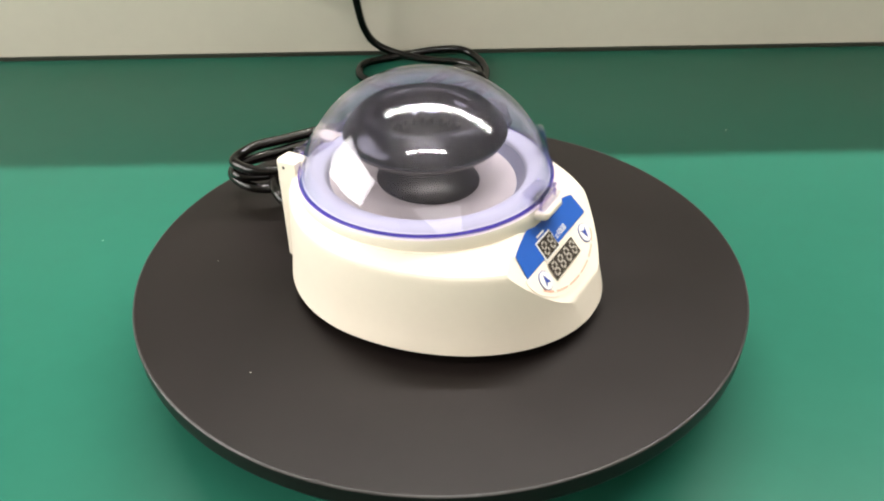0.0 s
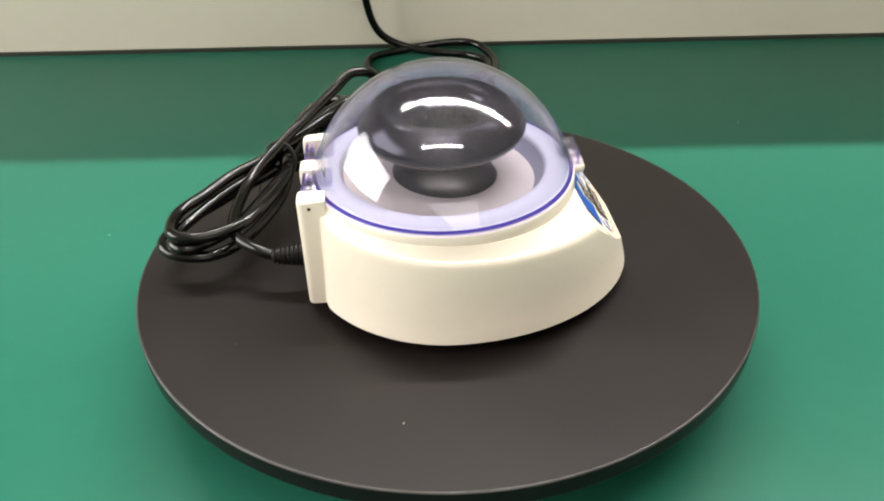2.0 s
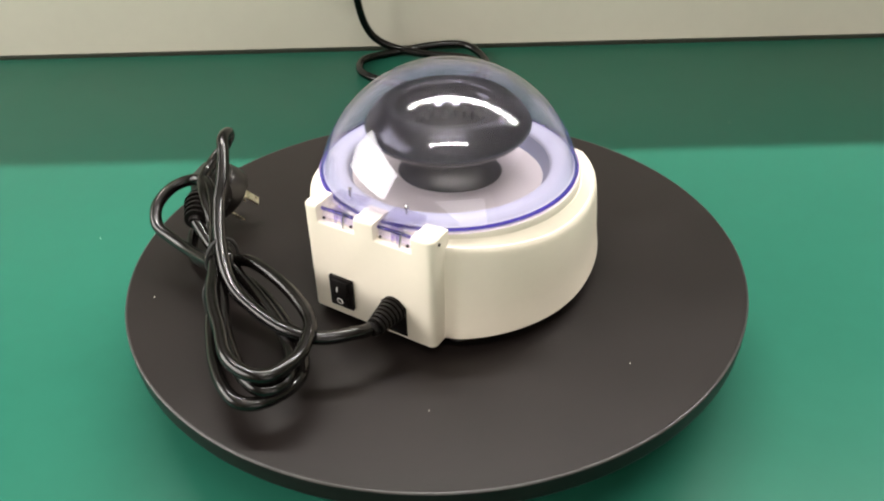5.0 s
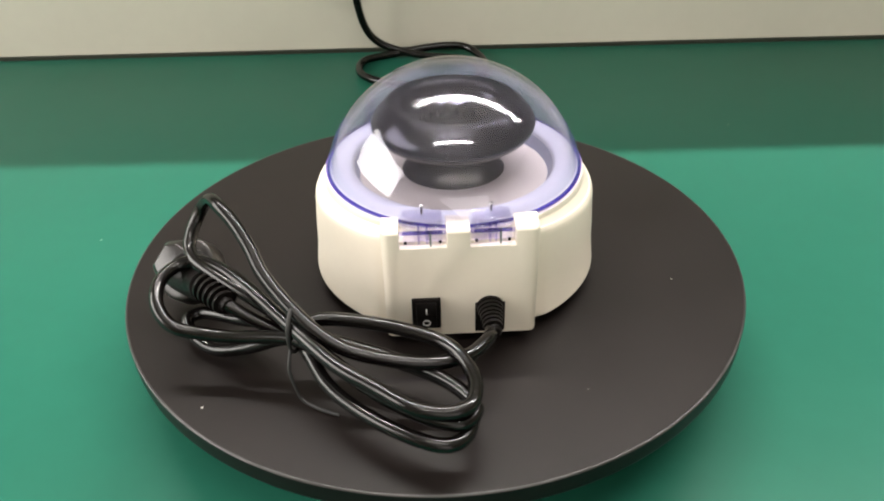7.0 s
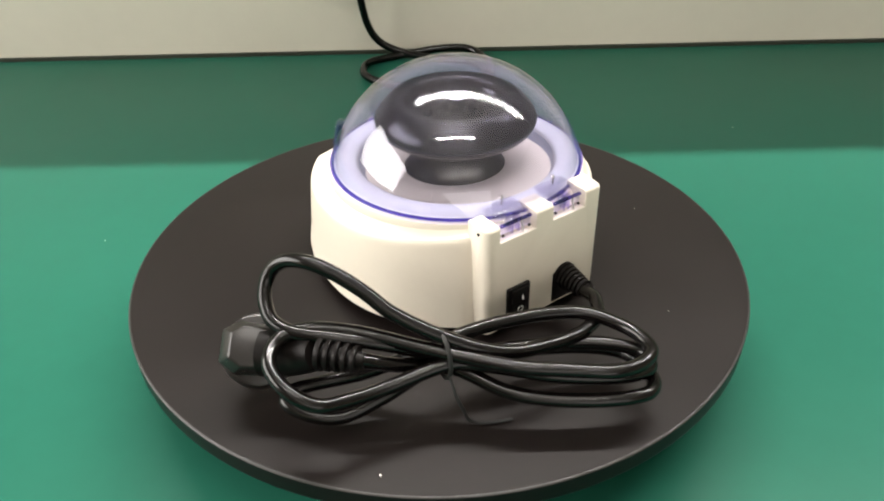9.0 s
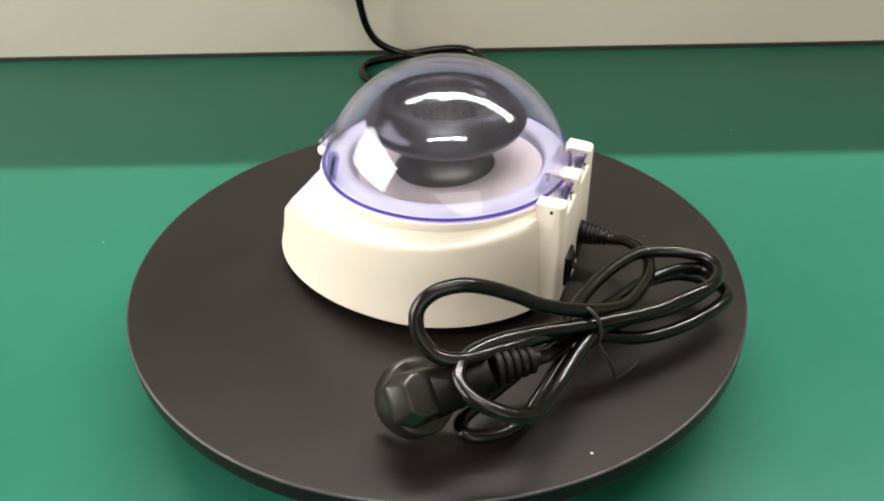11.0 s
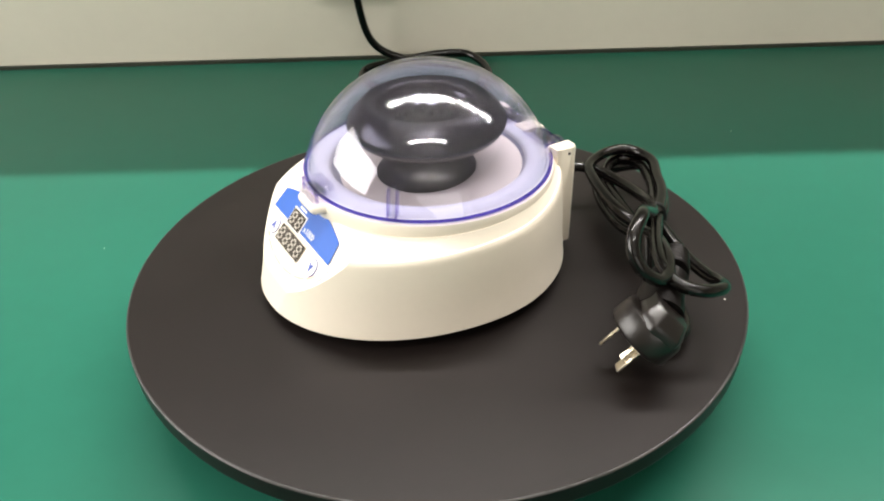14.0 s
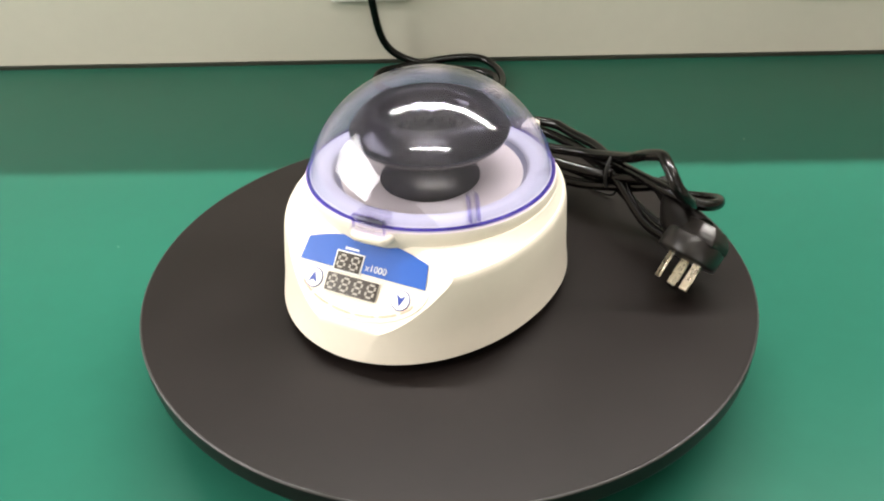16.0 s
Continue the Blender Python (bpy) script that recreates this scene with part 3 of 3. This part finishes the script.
def lettering(text, size, u, v, mat, parent):
    data = bpy.data.curves.new("lettering", "FONT")
    data.body, data.size, data.extrude = text, size, 0.0001
    tmp = bpy.data.objects.new("lettering", data)
    me = bpy.data.meshes.new_from_object(tmp)
    bpy.data.objects.remove(tmp)
    me.transform(PF @ Matrix.Translation((u, v, 0.0004)))
    me.materials.clear()
    me.materials.append(mat)
    ob = new("lettering", me)
    ob.parent = parent
    return ob


lettering("x1000", 0.0052, 0.0016, 0.0094, WHITE, panel)
decal("printed_bar", rect(-0.0130, -0.0045, 0.0182, 0.0194), WHITE, 0.0003, panel, 0.0002)

# rocker switch at the back
sw = part("power_switch", box(bmesh.new(), -0.0853, -0.0827, 0.0121, 0.0275, 0.0129, 0.0325, 0.0006), BLACK, unit, "black rocker switch with white marks")
bm = bmesh.new()
box(bm, -0.0022, 0.0008, -0.0054, 0.0054, 0.0, 0.0082, 0.0005, m=pose(-0.0853, 0.0198, 0.0227, 0, 9, 0))
box(bm, -0.0018, 0.0012, -0.0054, 0.0054, -0.0082, 0.0, 0.0005, m=pose(-0.0853, 0.0198, 0.0227, 0, -7, 0))
part("rocker", bm, BLACK, sw)
bm = bmesh.new()
box(bm, -0.0003, 0.0002, -0.0003, 0.0003, -0.0014, 0.0014, m=pose(-0.0882, 0.0198, 0.0270, 0, 9, 0))
part("on_mark", bm, WHITE, sw)
bm = bmesh.new()
ringm = pose(-0.0867, 0.0198, 0.0180, 0, 83, 0)
revolve(bm, [(0.0016, 0.0003), (0.0021, 0.0003), (0.0021, -0.0002), (0.0016, -0.0002), (0.0016, 0.0003)], 24, m=ringm)
part("off_mark", bm, WHITE, sw)

# ---- power cord with plug ----
cord = thing("power_cord", "black power cord coiled and tied, with a three-pin plug", "power cord", MACHINE)
bm = bmesh.new()
rib = [(0, 0.0)]
for k in range(7):
    z = 0.0015 + 0.0026 * k
    r = 0.0076 - 0.0004 * k
    rib += [(r, z - 0.0012), (r, z + 0.0006), (r - 0.0017, z + 0.0007), (r - 0.0017, z + 0.0013)]
rib += [(0.0045, 0.0200), (0.0034, 0.0215), (0, 0.0215)]
revolve(bm, rib, 28, m=pose(-0.0827, -0.0145, 0.0247, 0, -92, 0))
part("strain_relief", bm, BLACK, cord, "ribbed black strain relief")
bm = bmesh.new()
box(bm, -0.0841, -0.0825, -0.0225, -0.0065, 0.0085, 0.0280, 0.0005)
part("inlet_plate", bm, BLACK, cord)

ONE = [(-0.093, -0.014, 0.0247), (-0.104, -0.013, 0.0245), (-0.113, -0.010, 0.0270), (-0.125, 0.001, 0.0280), (-0.130, 0.019, 0.0290), (-0.128, 0.041, 0.0310), (-0.122, 0.063, 0.0350), (-0.108, 0.083, 0.0435), (-0.089, 0.101, 0.0550), (-0.076, 0.109, 0.0640), (-0.065, 0.117, 0.0715), (-0.055, 0.126, 0.0770), (-0.044, 0.133, 0.0750), (-0.0385, 0.139, 0.0685), (-0.040, 0.144, 0.0605), (-0.046, 0.147, 0.0540), (-0.053, 0.147, 0.0500), (-0.063, 0.142, 0.0480), (-0.075, 0.129, 0.0465), (-0.088, 0.110, 0.0415), (-0.098, 0.092, 0.0340), (-0.101, 0.085, 0.0320)]
TWO = [(-0.099, 0.072, 0.0340), (-0.103, 0.051, 0.0340), (-0.112, 0.027, 0.0340), (-0.123, 0.009, 0.0330), (-0.140, 0.000, 0.0320), (-0.153, -0.001, 0.0320), (-0.163, 0.003, 0.0320), (-0.166, 0.014, 0.0320), (-0.163, 0.028, 0.0330), (-0.151, 0.044, 0.0340), (-0.135, 0.065, 0.0360), (-0.110, 0.087, 0.0385)]
THREE = [(-0.079, 0.117, 0.0460), (-0.064, 0.137, 0.0480), (-0.062, 0.151, 0.0460), (-0.072, 0.160, 0.0430), (-0.087, 0.159, 0.0380), (-0.097, 0.150, 0.0320), (-0.100, 0.135, 0.0290), (-0.104, 0.116, 0.0290), (-0.112, 0.087, 0.0330)]
FOUR = [(-0.124, 0.070, 0.0310), (-0.143, 0.050, 0.0280), (-0.156, 0.032, 0.0260), (-0.164, 0.017, 0.0250), (-0.165, 0.005, 0.0240), (-0.156, -0.001, 0.0240), (-0.142, 0.007, 0.0240), (-0.128, 0.024, 0.0240), (-0.115, 0.051, 0.0260), (-0.104, 0.079, 0.0280), (-0.101, 0.088, 0.0350)]
FIVE = [(-0.078, 0.116, 0.0180), (-0.068, 0.133, 0.0145), (-0.062, 0.146, 0.0120), (-0.067, 0.153, 0.0110), (-0.079, 0.146, 0.0080), (-0.088, 0.133, 0.0070), (-0.094, 0.114, 0.0130), (-0.106, 0.087, 0.0270)]
SIX = [(-0.133, 0.070, 0.0220), (-0.148, 0.056, 0.0200), (-0.162, 0.039, 0.0200), (-0.172, 0.022, 0.0200), (-0.173, 0.011, 0.0190), (-0.165, 0.003, 0.0180), (-0.147, 0.000, 0.0170), (-0.131, 0.010, 0.0160), (-0.117, 0.032, 0.0170), (-0.105, 0.061, 0.0200), (-0.101, 0.088, 0.0250), (-0.095, 0.108, 0.0320), (-0.090, 0.122, 0.0390)]
bm = bmesh.new()
tube(bm, spline(ONE + TWO + THREE + FOUR + FIVE + SIX, 7), 0.0036, 14)
part("cable", bm, CORD, cord, "round glossy black cable in loose loops")

# wire tie
bm = bmesh.new()
tc = Vector((-0.1055, 0.0865, 0.0345))
tv = Vector((0, 0, 1))
tie = [tc + Vector((-0.0100, 0.0020, 0)) * math.cos(a) + tv * (0.0130 * math.sin(a)) for a in (2 * math.pi * i / 28 for i in range(28))]
tube(bm, tie, 0.0011, 8, closed=True)
part("cable_tie", bm, RUBBER, cord, "thin black wire tie round the coil")
bm = bmesh.new()
tube(bm, spline([tc + Vector((-0.009, 0.002, -0.006)), tc + Vector((-0.015, 0.003, -0.014)), tc + Vector((-0.018, 0.001, -0.022)), tc + Vector((-0.020, -0.002, -0.0300)), tc + Vector((-0.024, -0.010, -0.0330)), tc + Vector((-0.029, -0.021, -0.0334))], 8), 0.0009, 8)
part("tie_end", bm, RUBBER, cord)

# plug: a round head with the pins along AX, a faceted back, and a bent tail to the cable
AX = Vector((0.60, -0.30, -0.74)).normalized()
FACE = Vector((-0.0372, 0.1508, 0.0216))
TAIL = Vector((-0.0740, 0.1355, 0.0400))
E1 = ((TAIL - FACE) - AX * (TAIL - FACE).dot(AX)).normalized()
E2 = AX.cross(E1)
PLUG = Matrix(((E1.x, E2.x, AX.x, FACE.x), (E1.y, E2.y, AX.y, FACE.y), (E1.z, E2.z, AX.z, FACE.z), (0, 0, 0, 1)))
bm = bmesh.new()
revolve(bm, [(0, 0.0), (0.0172, 0.0), (0.0183, -0.0008), (0.0187, -0.0022), (0.0185, -0.0110), (0.0178, -0.0132), (0.0162, -0.0142), (0, -0.0144)], 64, m=PLUG)
plug = part("plug", bm, PLUG_SHELL, cord, "black moulded three-pin plug", smooth=40)
block = [(-0.0188, -0.0085), (-0.0100, -0.0140), (0.0140, -0.0125), (0.0270, -0.0085), (0.0270, 0.0085), (0.0140, 0.0125), (-0.0100, 0.0140), (-0.0188, 0.0085)]
bm = bmesh.new()
tiers = [[bm.verts.new(PLUG @ Vector((x * kx + sx, y * ky, z))) for x, y in block] for z, kx, ky, sx in ((-0.0120, 0.96, 0.96, 0.0), (-0.0170, 0.94, 0.94, 0.0), (-0.0240, 0.72, 0.72, 0.0015))]
for lo, hi in zip(tiers, tiers[1:]):
    for i in range(8):
        bm.faces.new((lo[i], lo[(i + 1) % 8], hi[(i + 1) % 8], hi[i]))
bm.faces.new(tiers[0][::-1])
bm.faces.new(tiers[-1])
bmesh.ops.bevel(bm, geom=bm.edges[:], offset=0.0012, segments=3, affect="EDGES", profile=0.5)
part("back_block", bm, PLUG_SHELL, plug, "faceted shiny back of the plug", smooth=25)
bm = bmesh.new()
stem = spline([PLUG @ Vector((0.004, 0, -0.0150)), PLUG @ Vector((0.018, 0, -0.0200)), TAIL - (TAIL - FACE).normalized() * 0.008, TAIL], 8)
tube(bm, stem, lambda s: 0.0136 - 0.0044 * s ** 1.2, 24, flat=0.9)
part("plug_grip", bm, BLACK, plug, "tapered black grip of the plug")
bm = bmesh.new()
back = Vector((-0.78, -0.62, -0.02)).normalized()
for k in range(5):
    p = TAIL + back * (0.0042 * k)
    tube(bm, [p, p + back * 0.0008, p + back * 0.0026], lambda s: 0.0090 - 0.0006 * k - (0.0006 if s == 0 else 0.0), 20)
tube(bm, [TAIL, TAIL + back * 0.0230], lambda s: 0.0064 - 0.0028 * s, 18)
part("plug_tail", bm, BLACK, plug, "ribbed black cable sleeve")
# three flat pins a third of a turn apart: two slanted, the earth pin upright
tip = PLUG.inverted() @ Vector((-0.0258, 0.1397, 0.0143))
lead_angle = math.atan2(tip.y, tip.x)
for k in range(3):
    a = lead_angle + k * 2 * math.pi / 3
    bm = bmesh.new()
    box(bm, -0.0031, 0.0031, -0.0008, 0.0008, -0.001, 0.0172, 0.0006, 1, m=PLUG @ pose(0.0096 * math.cos(a), 0.0096 * math.sin(a), 0) @ Matrix.Rotation(a + (0 if k == 2 else math.pi / 2), 4, "Z"))
    part("pin", bm, BRASS, plug, "flat bright metal pin")

# lint on the turntable, in the machine's frame
LINT = [(-0.0340, -0.1305, 0.00035), (-0.1238, 0.1357, 0.0006), (-0.1238, -0.0617, 0.00025)]
LINTS = [speck(x, y, 0.0, r, "tiny pale lint speck on the black turntable") for x, y, r in LINT]


def motions():
    """The turntable turns, and all that stands on it goes with it."""
    place = pose(0.0007, -0.0041, 0)
    riders = [(unit, MACHINE), (cord, MACHINE)]
    riders += [(ob, MACHINE @ pose(x, y, r * 0.15)) for ob, (x, y, r) in zip(LINTS, LINT)]
    for ob, m in riders:
        walk(ob, [(row[0], place @ pose(0, 0, 0, 0, 0, row[7]) @ m) for row in ROWS])
    walk(table, [(row[0], pose(0, 0, 0, 0, 0, row[7]) @ pose(0.0008, -0.0003, 0)) for row in ROWS])     # the disc sits a little off its axis


motions()
